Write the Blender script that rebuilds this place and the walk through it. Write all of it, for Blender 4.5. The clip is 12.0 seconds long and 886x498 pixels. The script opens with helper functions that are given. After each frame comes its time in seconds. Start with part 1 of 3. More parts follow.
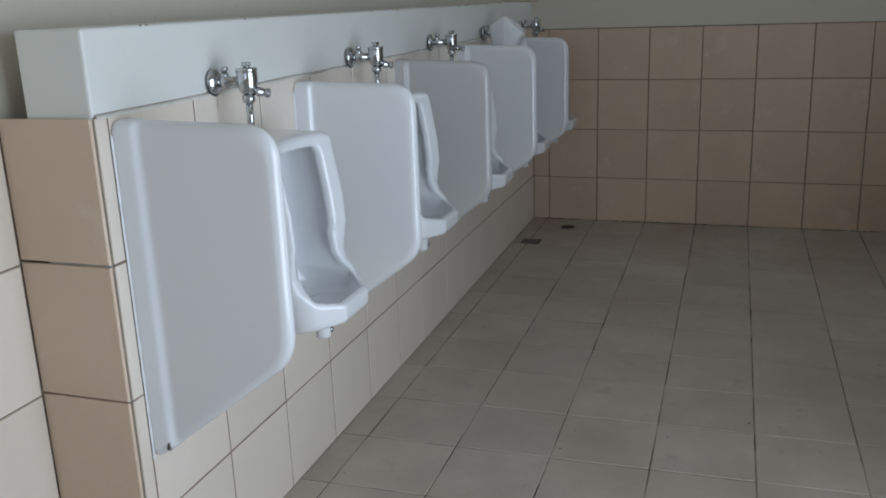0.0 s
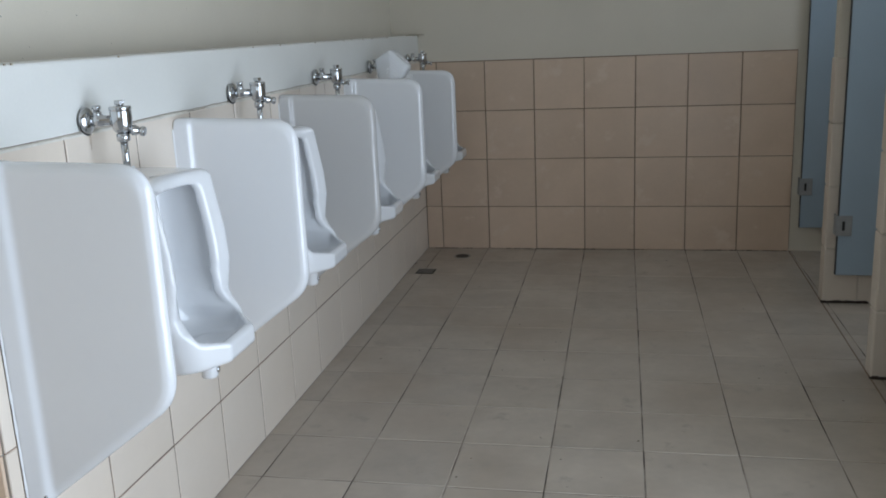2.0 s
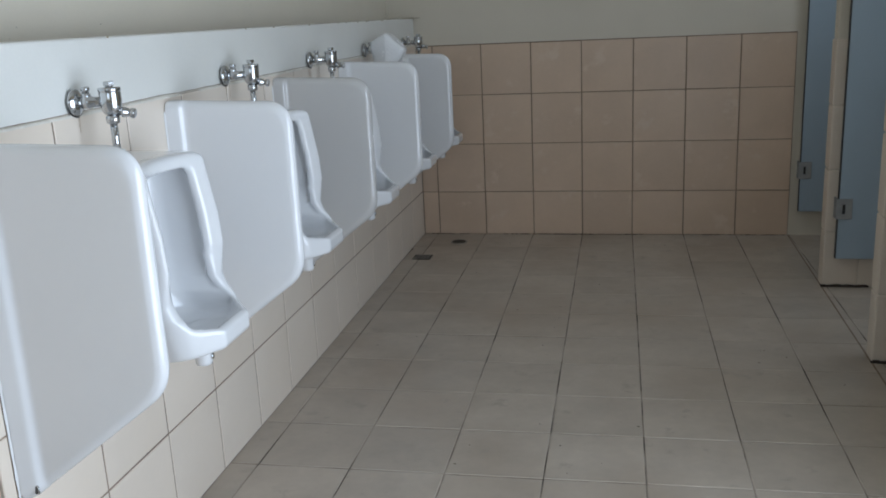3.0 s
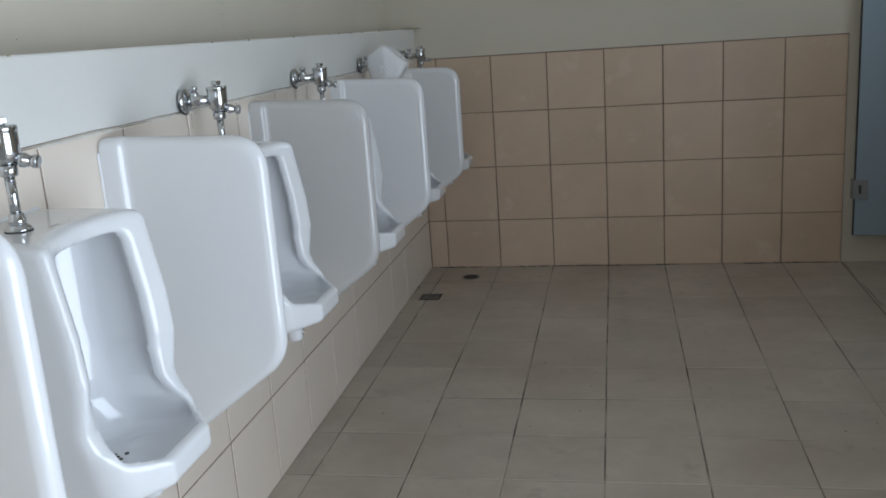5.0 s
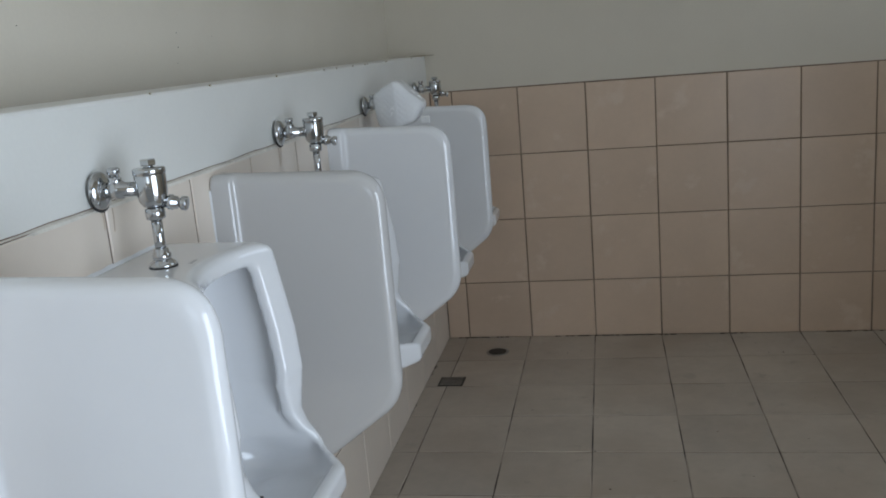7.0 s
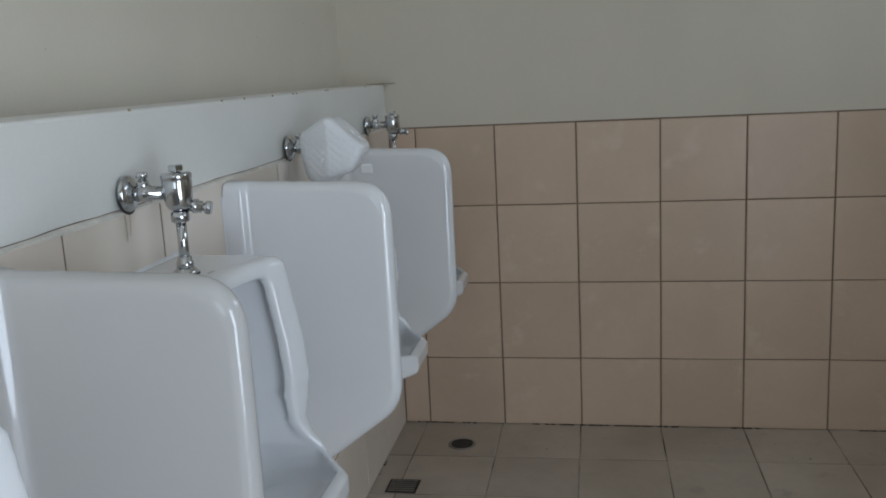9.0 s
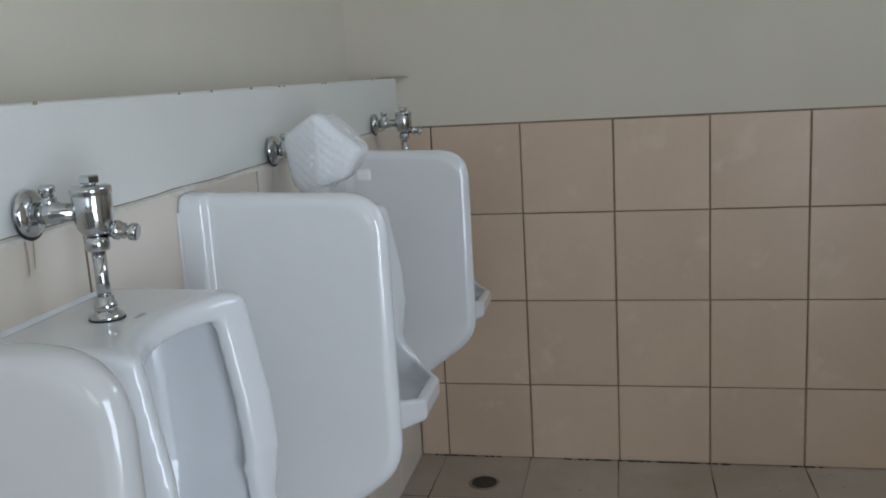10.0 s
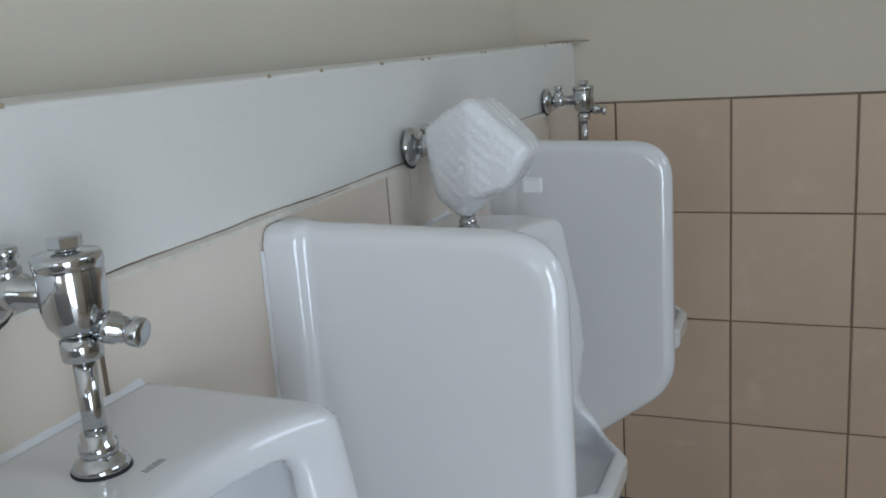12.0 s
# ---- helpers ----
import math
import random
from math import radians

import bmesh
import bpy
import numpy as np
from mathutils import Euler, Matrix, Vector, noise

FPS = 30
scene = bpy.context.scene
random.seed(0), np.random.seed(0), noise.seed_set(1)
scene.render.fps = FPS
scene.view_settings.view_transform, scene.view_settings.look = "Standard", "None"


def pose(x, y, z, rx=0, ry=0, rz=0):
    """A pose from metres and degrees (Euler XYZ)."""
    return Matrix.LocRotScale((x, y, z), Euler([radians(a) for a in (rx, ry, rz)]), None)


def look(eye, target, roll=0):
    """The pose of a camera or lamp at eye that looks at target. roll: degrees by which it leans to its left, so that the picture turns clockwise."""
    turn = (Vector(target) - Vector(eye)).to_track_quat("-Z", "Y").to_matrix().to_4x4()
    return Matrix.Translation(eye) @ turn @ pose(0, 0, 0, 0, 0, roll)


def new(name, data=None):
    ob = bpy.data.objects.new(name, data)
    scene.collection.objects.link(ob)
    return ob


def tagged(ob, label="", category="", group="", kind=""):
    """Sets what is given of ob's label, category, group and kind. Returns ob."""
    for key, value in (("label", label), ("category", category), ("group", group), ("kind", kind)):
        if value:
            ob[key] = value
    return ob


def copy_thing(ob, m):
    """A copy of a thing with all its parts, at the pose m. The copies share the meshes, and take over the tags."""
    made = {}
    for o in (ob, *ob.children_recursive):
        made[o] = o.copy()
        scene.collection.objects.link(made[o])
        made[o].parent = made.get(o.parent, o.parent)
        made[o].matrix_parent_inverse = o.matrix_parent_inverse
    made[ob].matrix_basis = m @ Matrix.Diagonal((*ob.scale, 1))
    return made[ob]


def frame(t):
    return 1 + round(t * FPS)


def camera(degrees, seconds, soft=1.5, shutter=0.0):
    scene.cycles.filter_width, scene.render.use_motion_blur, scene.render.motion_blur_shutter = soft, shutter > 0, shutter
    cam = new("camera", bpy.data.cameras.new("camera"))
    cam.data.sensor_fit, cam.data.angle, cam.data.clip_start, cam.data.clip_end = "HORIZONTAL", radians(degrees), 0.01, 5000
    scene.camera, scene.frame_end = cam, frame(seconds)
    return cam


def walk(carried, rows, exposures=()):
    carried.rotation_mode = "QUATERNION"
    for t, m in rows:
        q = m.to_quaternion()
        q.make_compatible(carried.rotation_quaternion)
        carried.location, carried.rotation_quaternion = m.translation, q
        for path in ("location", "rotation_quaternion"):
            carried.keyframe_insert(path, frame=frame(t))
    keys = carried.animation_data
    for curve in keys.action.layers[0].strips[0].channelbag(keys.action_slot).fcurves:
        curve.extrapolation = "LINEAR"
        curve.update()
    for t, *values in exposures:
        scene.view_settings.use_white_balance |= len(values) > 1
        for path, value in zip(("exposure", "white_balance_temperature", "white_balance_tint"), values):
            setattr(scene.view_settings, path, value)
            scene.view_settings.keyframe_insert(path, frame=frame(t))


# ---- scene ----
cam = camera(52.2, 12.0, soft=1.8)
PATH = [
    (0, (1.173, -5.535, 1.385), (0.547, -3.713, 0.848), -2.1),
    (0.5, (1.189, -5.497, 1.385), (0.685, -3.631, 0.871), -2.6),
    (1, (1.198, -5.506, 1.389), (0.75, -3.62, 0.896), -2.5),
    (1.5, (1.222, -5.527, 1.393), (0.792, -3.633, 0.914), -2.5),
    (2, (1.216, -5.536, 1.389), (0.797, -3.64, 0.91), -2.5),
    (2.5, (1.189, -5.495, 1.365), (0.78, -3.6, 0.872), -3.0),
    (3, (1.203, -5.499, 1.371), (0.793, -3.609, 0.864), -2.7),
    (5, (1.029, -4.909, 1.349), (0.619, -3.011, 0.869), -4.0),
    (5.5, (0.867, -4.678, 1.366), (0.49, -2.78, 0.863), -4.1),
    (6, (0.804, -4.471, 1.357), (0.42, -2.568, 0.876), -5.0),
    (6.5, (0.812, -4.282, 1.394), (0.39, -2.385, 0.921), -4.9),
    (7, (0.754, -4.088, 1.392), (0.356, -2.179, 0.948), -4.8),
    (7.5, (0.688, -3.885, 1.391), (0.356, -1.959, 0.963), -3.9),
    (9.5, (0.723, -3.176, 1.379), (0.349, -1.25, 0.993), -2.8),
    (10, (0.683, -2.975, 1.355), (0.255, -1.06, 0.968), -3.4),
    (10.5, (0.673, -2.765, 1.378), (0.085, -0.901, 0.953), -4.0),
    (11, (0.607, -2.601, 1.353), (-0.08, -0.77, 0.932), -4.6),
    (11.5, (0.539, -2.482, 1.371), (-0.171, -0.669, 0.916), -3.9),
    (12, (0.521, -2.46, 1.371), (-0.249, -0.67, 0.92), -4.1),
]
walk(cam, [(t, look(eye, target, roll)) for t, eye, target, roll in PATH],
     exposures=[(0.0, -0.52, 6320, 10), (0.5, -0.24, 6320, 10), (1.0, -0.06, 6320, 10), (3.0, -0.12, 6320, 10), (5.0, -0.12, 6420, 10),
                (6.5, -0.1, 6420, 10), (7.5, 0.0, 6380, 10), (9.5, 0.15, 6380, 10), (10.5, 0.35, 6340, 10), (12.0, 0.34, 6360, 10)])

# ---- world, daylight through the openings, two windows among them added ----
world = bpy.data.worlds.new("sky")
scene.world = world
world.use_nodes = True
wn = world.node_tree
sky = wn.nodes.new("ShaderNodeTexSky")
sky.sky_type = "NISHITA"
sky.sun_disc = False
sky.sun_elevation, sky.sun_rotation = radians(48), radians(200)
wn.links.new(sky.outputs["Color"], wn.nodes["Background"].inputs["Color"])
wn.nodes["Background"].inputs["Strength"].default_value = 0.08

sun_data = bpy.data.lights.new("sun", "SUN")
sun_data.energy, sun_data.angle, sun_data.color = 1.2, radians(10), (1.0, 0.96, 0.9)
sun = new("sun", sun_data)
sun.matrix_world = look((0, 0, 10), (-2.3, 6.3, 2.6))


SKYLIGHT = (0.735, 0.85, 1.0)


def window_light(name, m, width, height, watts, colour):
    """Sky light entering by one opening."""
    data = bpy.data.lights.new(name, "AREA")
    data.shape, data.size, data.size_y = "RECTANGLE", width, height
    data.energy, data.color = watts, colour
    ob = new(name, data)
    ob.matrix_world = m
    return ob


# fill lamp behind the walk; the window it stands in is invented
window_light("back_fill_light", look((1.0, -7.52, 1.75), (1.0, -2.0, 0.4)), 1.5, 1.1, 8, SKYLIGHT)
window_light("doorway_light", look((2.2, -4.5, 0.95), (-0.6, -4.4, 1.0)), 1.7, 1.8, 60, SKYLIGHT)
# added lamp over the stalls, brightens the end wall's upper right
window_light("stall_fill_light", look((3.42, -1.4, 2.5), (0.0, -1.4, 0.6)), 1.5, 0.8, 15, SKYLIGHT)


# ---- materials ----
def material(name, colour, rough=0.5, metal=0.0, vary=0.06, scale=5.0, fine=60.0, bump=0.05, spots=None,
             spot_scale=14.0, spot_size=0.12, per_piece=0.0, rough_vary=0.08, coat=0.0, world_space=False, tint=None, detail=4.0, room_stain=None):
    """A surface with cloudy and fine variation, relief, optional stains and per-piece shifts."""
    m = bpy.data.materials.new(name)
    m.use_nodes = True
    nt = m.node_tree
    N, L = nt.nodes, nt.links
    b = N["Principled BSDF"]
    b.inputs["Metallic"].default_value = metal
    b.inputs["Coat Weight"].default_value = coat
    b.inputs["Coat Roughness"].default_value = 0.04
    if world_space:
        vec = N.new("ShaderNodeNewGeometry").outputs["Position"]
    else:
        vec = N.new("ShaderNodeTexCoord").outputs["Object"]
        info = N.new("ShaderNodeObjectInfo")
        mul = N.new("ShaderNodeMath"); mul.operation = "MULTIPLY"; mul.inputs[1].default_value = 57.0
        L.new(info.outputs["Random"], mul.inputs[0])
        add = N.new("ShaderNodeVectorMath"); add.operation = "ADD"
        L.new(vec, add.inputs[0]); L.new(mul.outputs[0], add.inputs[1])
        vec = add.outputs[0]

    def noise_at(s, detail=4.0, r=0.55):
        n = N.new("ShaderNodeTexNoise")
        n.inputs["Scale"].default_value, n.inputs["Detail"].default_value, n.inputs["Roughness"].default_value = s, detail, r
        L.new(vec, n.inputs["Vector"])
        return n.outputs["Fac"]

    def remap(fac, a, bb, lo, hi):
        r = N.new("ShaderNodeMapRange")
        r.inputs["From Min"].default_value, r.inputs["From Max"].default_value = a, bb
        r.inputs["To Min"].default_value, r.inputs["To Max"].default_value = lo, hi
        L.new(fac, r.inputs["Value"])
        return r.outputs["Result"]

    big, small = noise_at(scale, detail), noise_at(fine, 3.0)
    v1 = remap(big, 0.3, 0.7, 1 - vary, 1 + vary)
    v2 = remap(small, 0.3, 0.7, 1 - vary * 0.4, 1 + vary * 0.4)
    prod = N.new("ShaderNodeMath"); prod.operation = "MULTIPLY"
    L.new(v1, prod.inputs[0]); L.new(v2, prod.inputs[1])
    out = prod.outputs[0]
    if per_piece:
        inf = N.new("ShaderNodeObjectInfo")
        v3 = remap(inf.outputs["Random"], 0, 1, 1 - per_piece, 1 + per_piece)
        p2 = N.new("ShaderNodeMath"); p2.operation = "MULTIPLY"
        L.new(out, p2.inputs[0]); L.new(v3, p2.inputs[1])
        out = p2.outputs[0]
    base = N.new("ShaderNodeMix"); base.data_type = "RGBA"
    base.inputs[6].default_value = (*colour, 1)
    base.inputs[7].default_value = (*(tint or colour), 1)
    L.new(remap(noise_at(scale * 0.45, 3.0), 0.2, 0.8, 0, 1), base.inputs[0])
    shade = N.new("ShaderNodeVectorMath"); shade.operation = "SCALE"
    L.new(base.outputs[2], shade.inputs[0]); L.new(out, shade.inputs["Scale"])
    col = shade.outputs[0]
    if room_stain:
        pos = N.new("ShaderNodeNewGeometry").outputs["Position"]
        n = N.new("ShaderNodeTexNoise")
        n.inputs["Scale"].default_value, n.inputs["Detail"].default_value = 1.7, 6.0
        L.new(pos, n.inputs["Vector"])
        mix = N.new("ShaderNodeMix"); mix.data_type = "RGBA"
        mix.inputs[7].default_value = (*room_stain, 1)
        L.new(col, mix.inputs[6])
        L.new(remap(n.outputs["Fac"], 0.48, 0.75, 0, 0.8), mix.inputs[0])
        col = mix.outputs[2]
    if spots:
        mix = N.new("ShaderNodeMix"); mix.data_type = "RGBA"
        mix.inputs[7].default_value = (*spots, 1)
        L.new(col, mix.inputs[6])
        L.new(remap(noise_at(spot_scale, 5.0, 0.62), 0.72 - spot_size, 0.76 - spot_size * 0.6, 0, 0.85), mix.inputs[0])
        col = mix.outputs[2]
    L.new(col, b.inputs["Base Color"])
    L.new(remap(noise_at(scale * 2.3), 0.3, 0.7, max(0.02, rough - rough_vary), min(1, rough + rough_vary)), b.inputs["Roughness"])
    if bump:
        bp = N.new("ShaderNodeBump")
        bp.inputs["Strength"].default_value, bp.inputs["Distance"].default_value = bump, 0.004
        L.new(small, bp.inputs["Height"])
        L.new(bp.outputs["Normal"], b.inputs["Normal"])
    return m


WALL_TILE = material("beige_wall_tile", (0.66, 0.51, 0.385), 0.30, vary=0.035, scale=5, fine=45, bump=0.015, per_piece=0.05, rough_vary=0.01,
                     tint=(0.61, 0.46, 0.335), detail=3.0, spots=(0.70, 0.56, 0.44), spot_scale=6, spot_size=0.13)
# cream tile, its colour lifted further for the strong light on the chase
CHASE_TILE = material("light_lifted_cream_tile", (0.75, 0.67, 0.58), 0.30, vary=0.02, scale=4, fine=45, bump=0.01, per_piece=0.03, rough_vary=0.01,
                      tint=(0.69, 0.60, 0.50), detail=2.0, spots=(0.75, 0.67, 0.58), spot_scale=5, spot_size=0.09)
FLOOR_TILE = material("worn_floor_tile", (0.475, 0.415, 0.345), 0.36, vary=0.09, scale=5, fine=30, bump=0.06, per_piece=0.05,
                      spots=(0.36, 0.31, 0.255), spot_scale=9, spot_size=0.10, tint=(0.425, 0.368, 0.305), room_stain=(0.36, 0.29, 0.222))
GROUT_WALL = material("dirty_wall_grout", (0.21, 0.145, 0.10), 0.9, vary=0.3, scale=9, fine=80, bump=0.3, tint=(0.26, 0.2, 0.155), world_space=True)
GROUT_LIGHT = material("brown_grey_grout", (0.30, 0.225, 0.165), 0.9, vary=0.2, scale=7, fine=80, bump=0.3, tint=(0.20, 0.145, 0.10), world_space=True)
GROUT_FLOOR = material("worn_floor_grout", (0.06, 0.047, 0.038), 0.9, vary=0.2, scale=6, fine=70, bump=0.3, spots=(0.42, 0.36, 0.30),
                       spot_scale=4.2, spot_size=0.31, world_space=True)
CREAM = material("cream_wall_paint", (0.68, 0.63, 0.53), 0.55, vary=0.03, scale=2, fine=120, bump=0.05, world_space=True, tint=(0.65, 0.595, 0.495))
WHITE = material("white_wall_paint", (0.75, 0.75, 0.71), 0.42, vary=0.025, scale=3, fine=140, bump=0.06, world_space=True)
FILLER = material("white_filler", (0.68, 0.65, 0.58), 0.8, vary=0.12, scale=20, fine=150, bump=0.3, world_space=True,
                  spots=(0.3, 0.26, 0.22), spot_scale=14, spot_size=0.06)
CEILING = material("ceiling_paint", (0.78, 0.77, 0.73), 0.7, vary=0.03, scale=2, fine=90, bump=0.05, world_space=True)
CERAMIC = material("white_glazed_ceramic", (0.75, 0.757, 0.765), 0.10, vary=0.01, scale=3, fine=40, bump=0.0, rough_vary=0.02, coat=0.5, per_piece=0.012)
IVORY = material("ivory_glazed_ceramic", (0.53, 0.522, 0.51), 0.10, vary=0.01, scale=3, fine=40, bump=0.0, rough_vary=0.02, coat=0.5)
CHROME = material("chrome", (0.56, 0.57, 0.58), 0.09, metal=1.0, vary=0.03, scale=30, fine=150, bump=0.01, rough_vary=0.04)
BLACK_RUBBER = material("black_rubber", (0.02, 0.02, 0.02), 0.6, vary=0.1, scale=30, bump=0.05)
STEEL = material("dull_steel", (0.32, 0.31, 0.29), 0.38, metal=0.85, vary=0.12, scale=30, fine=150, bump=0.05)
PLATE = material("grey_metal_plate", (0.33, 0.34, 0.34), 0.4, metal=0.3, vary=0.08, scale=30, fine=150, bump=0.03)
DRAIN = material("dark_drain", (0.03, 0.027, 0.024), 0.6, vary=0.3, scale=40, bump=0.2)
DOOR_BLUE = material("blue_laminate", (0.335, 0.42, 0.49), 0.4, vary=0.025, scale=3, fine=120, bump=0.02)
WRAP = material("clear_bubble_wrap", (0.90, 0.915, 0.93), 0.22, vary=0.015, scale=12, fine=170, bump=0.35, rough_vary=0.08, detail=2.0)
TAPE = material("white_tape", (0.75, 0.76, 0.76), 0.4, vary=0.03, scale=20, bump=0.03)
PRINT = material("grey_print", (0.38, 0.39, 0.40), 0.5, vary=0.1, scale=40, bump=0.0)
DIRT = material("dark_dirt", (0.045, 0.032, 0.024), 0.9, vary=0.4, scale=40, fine=200, bump=0.4)
STAIN = material("brown_stain", (0.40, 0.34, 0.24), 0.8, vary=0.2, scale=40, fine=150, bump=0.2)
DRIP = material("brown_drip_stain", (0.5, 0.39, 0.28), 0.6, vary=0.25, scale=40, fine=150, bump=0.05)
ALU = material("white_window_frame", (0.7, 0.71, 0.71), 0.4, vary=0.03, scale=10, bump=0.02)
GROUND = material("concrete_ground", (0.33, 0.32, 0.30), 0.85, vary=0.15, scale=2, fine=40, bump=0.2, world_space=True)
b = WRAP.node_tree.nodes["Principled BSDF"]
b.inputs["Transmission Weight"].default_value = 0.1
b.inputs["Coat Weight"].default_value = 0.15
GLASS = bpy.data.materials.new("window_glass")
GLASS.use_nodes = True
b = GLASS.node_tree.nodes["Principled BSDF"]
b.inputs["Transmission Weight"].default_value, b.inputs["Roughness"].default_value = 1.0, 0.02


# ---- building helpers ----
def mesh_of(bm, name, mat, smooth=False):
    me = bpy.data.meshes.new(name)
    bm.to_mesh(me)
    bm.free()
    me.materials.append(mat)
    if smooth:
        for p in me.polygons:
            p.use_smooth = True
    return me


def part(name, bm, mat, parent=None, label="", smooth=False, m=None):
    ob = new(name, mesh_of(bm, name, mat, smooth))
    if parent is not None:
        ob.parent = parent
    if m is not None:
        ob.matrix_basis = m
    if label:
        tagged(ob, label)
    return ob


def box(bm, lo, hi, bevel=0.0, m=None, segments=2):
    r = bmesh.ops.create_cube(bm, size=1.0)
    c = [(a + e) / 2 for a, e in zip(lo, hi)]
    s = [e - a for a, e in zip(lo, hi)]
    mat = Matrix.Translation(c) @ Matrix.Diagonal((*s, 1))
    bmesh.ops.transform(bm, matrix=mat, verts=r["verts"])
    verts = r["verts"]
    if bevel:
        edges = list({e for v in verts for e in v.link_edges})
        out = bmesh.ops.bevel(bm, geom=edges, offset=bevel, segments=segments, affect="EDGES", profile=0.5)
        verts = list({v for f in out["faces"] for v in f.verts} | {v for v in verts if v.is_valid})
    if m is not None:
        bmesh.ops.transform(bm, matrix=m, verts=verts)
    return bm


def boxed(lo, hi, bevel=0.0, m=None, segments=2):
    return box(bmesh.new(), lo, hi, bevel, m, segments)


def lathe(profile, m=None, sides=28, bm=None):
    """A turned shape: (radius, height) pairs round z."""
    bm = bm or bmesh.new()
    rings = []
    for r, h in profile:
        rings.append([bm.verts.new((r * math.cos(2 * math.pi * i / sides), r * math.sin(2 * math.pi * i / sides), h)) for i in range(sides)])
    for a, c in zip(rings, rings[1:]):
        for i in range(sides):
            bm.faces.new((a[i], a[(i + 1) % sides], c[(i + 1) % sides], c[i]))
    bm.faces.new(list(reversed(rings[0])))
    bm.faces.new(rings[-1])
    if m is not None:
        bmesh.ops.transform(bm, matrix=m, verts=[v for ring in rings for v in ring])
    return bm


def smax(a, c, k):
    h = np.clip(0.5 + 0.5 * (a - c) / k, 0, 1)
    return c + (a - c) * h + k * h * (1 - h)


def smin(a, c, k):
    return -smax(-a, -c, k)


def surface_net(field, lo, hi, step, name, mat):
    """A smooth closed skin where the field is zero (negative inside)."""
    ax = [np.arange(a, e + step, step) for a, e in zip(lo, hi)]
    X, Y, Z = np.meshgrid(*ax, indexing="ij")
    F = field(X, Y, Z)
    shape = tuple(n - 1 for n in F.shape)
    acc, cnt = np.zeros(shape + (3,)), np.zeros(shape)
    faces = []
    ids = None
    crossings = []
    for d in range(3):
        a = np.take(F, range(F.shape[d] - 1), axis=d)
        c = np.take(F, range(1, F.shape[d]), axis=d)
        hit = np.argwhere((a < 0) != (c < 0))
        fa, fc = a[tuple(hit.T)], c[tuple(hit.T)]
        pos = hit.astype(float)
        pos[:, d] += fa / (fa - fc)
        o1, o2 = [k for k in range(3) if k != d]
        for s1 in (0, 1):
            for s2 in (0, 1):
                cell = hit.copy()
                cell[:, o1] -= s1
                cell[:, o2] -= s2
                ok = np.all((cell >= 0) & (cell < np.array(shape)), axis=1)
                np.add.at(acc, tuple(cell[ok].T), pos[ok])
                np.add.at(cnt, tuple(cell[ok].T), 1)
        crossings.append((d, hit, fa < 0))
    live = cnt > 0
    ids = -np.ones(shape, int)
    ids[live] = np.arange(live.sum())
    verts = acc[live] / cnt[live][:, None] * step + np.array(lo)
    for d, hit, neg in crossings:
        o1, o2 = (d + 1) % 3, (d + 2) % 3
        ok = (hit[:, o1] > 0) & (hit[:, o2] > 0) & (hit[:, o1] < shape[o1]) & (hit[:, o2] < shape[o2])
        h, n = hit[ok], neg[ok]

        def at(s1, s2):
            cell = h.copy()
            cell[:, o1] -= s1
            cell[:, o2] -= s2
            return ids[tuple(cell.T)]
        q = np.stack([at(1, 1), at(0, 1), at(0, 0), at(1, 0)], axis=1)
        q[~n] = q[~n][:, ::-1]
        faces.append(q)
    me = bpy.data.meshes.new(name)
    me.from_pydata(verts.tolist(), [], np.concatenate(faces).tolist())
    me.materials.append(mat)
    for p in me.polygons:
        p.use_smooth = True
    return me


def tile_mesh(w, h, d, mat, name="tile"):
    """A tile in the xy plane, face up, with softened edges."""
    bm = bmesh.new()
    e = 0.0018
    rings = []
    for i, z in ((0, 0.0), (0, d - e), (e, d)):
        rings.append([bm.verts.new(c) for c in ((i, i, z), (w - i, i, z), (w - i, h - i, z), (i, h - i, z))])
    for a, c in zip(rings, rings[1:]):
        for i in range(4):
            bm.faces.new((a[i], a[(i + 1) % 4], c[(i + 1) % 4], c[i]))
    bm.faces.new(rings[-1])
    return mesh_of(bm, name, mat)


TILE_CACHE = {}


def lay(parent, us, vs, m, mat, gap, d, gap_u=None):
    """Tiles between the joint lines us and vs, in the plane of m."""
    gu = gap_u or gap
    for u0, u1 in zip(us, us[1:]):
        for v0, v1 in zip(vs, vs[1:]):
            w, h = round(u1 - u0 - gu, 4), round(v1 - v0 - gap, 4)
            key = (w, h, d, mat.name)
            if key not in TILE_CACHE:
                TILE_CACHE[key] = tile_mesh(w, h, d, mat)
            ob = new("tile", TILE_CACHE[key])
            ob.parent = parent
            j = [random.uniform(-1, 1) for _ in range(4)]
            ob.matrix_basis = m @ pose(u0 + gu / 2 + 0.0004 * j[0], v0 + gap / 2 + 0.0004 * j[1], 0.0003 * j[2], 0.06 * j[3], 0.06 * j[0], 0.08 * j[1])


# ---- plan ----
CHASE = pose(-0.1, 0, 0, 0, 0, 0.85)          # the low wall that carries the urinals: local x out of it, local -y along it
CHASE_END = -4.075
LEDGE = 1.339
RECESS_X = -0.275
RIGHT_X = 2.1
REAR_X = 3.4
BACK_Y = -7.6
HEIGHT = 3.0
ROWS = (0.0, 0.271, 0.571, 0.871, 1.171)
CHASE_ROWS = (0.0, 0.275, 0.577, 0.879, 1.181)
TOP = CHASE_ROWS[-1]
T = 0.008


def setting(name, bm, mat, label, m=None):
    return tagged(part(name, bm, mat, m=m), label, name.split("_")[0], kind="structure")


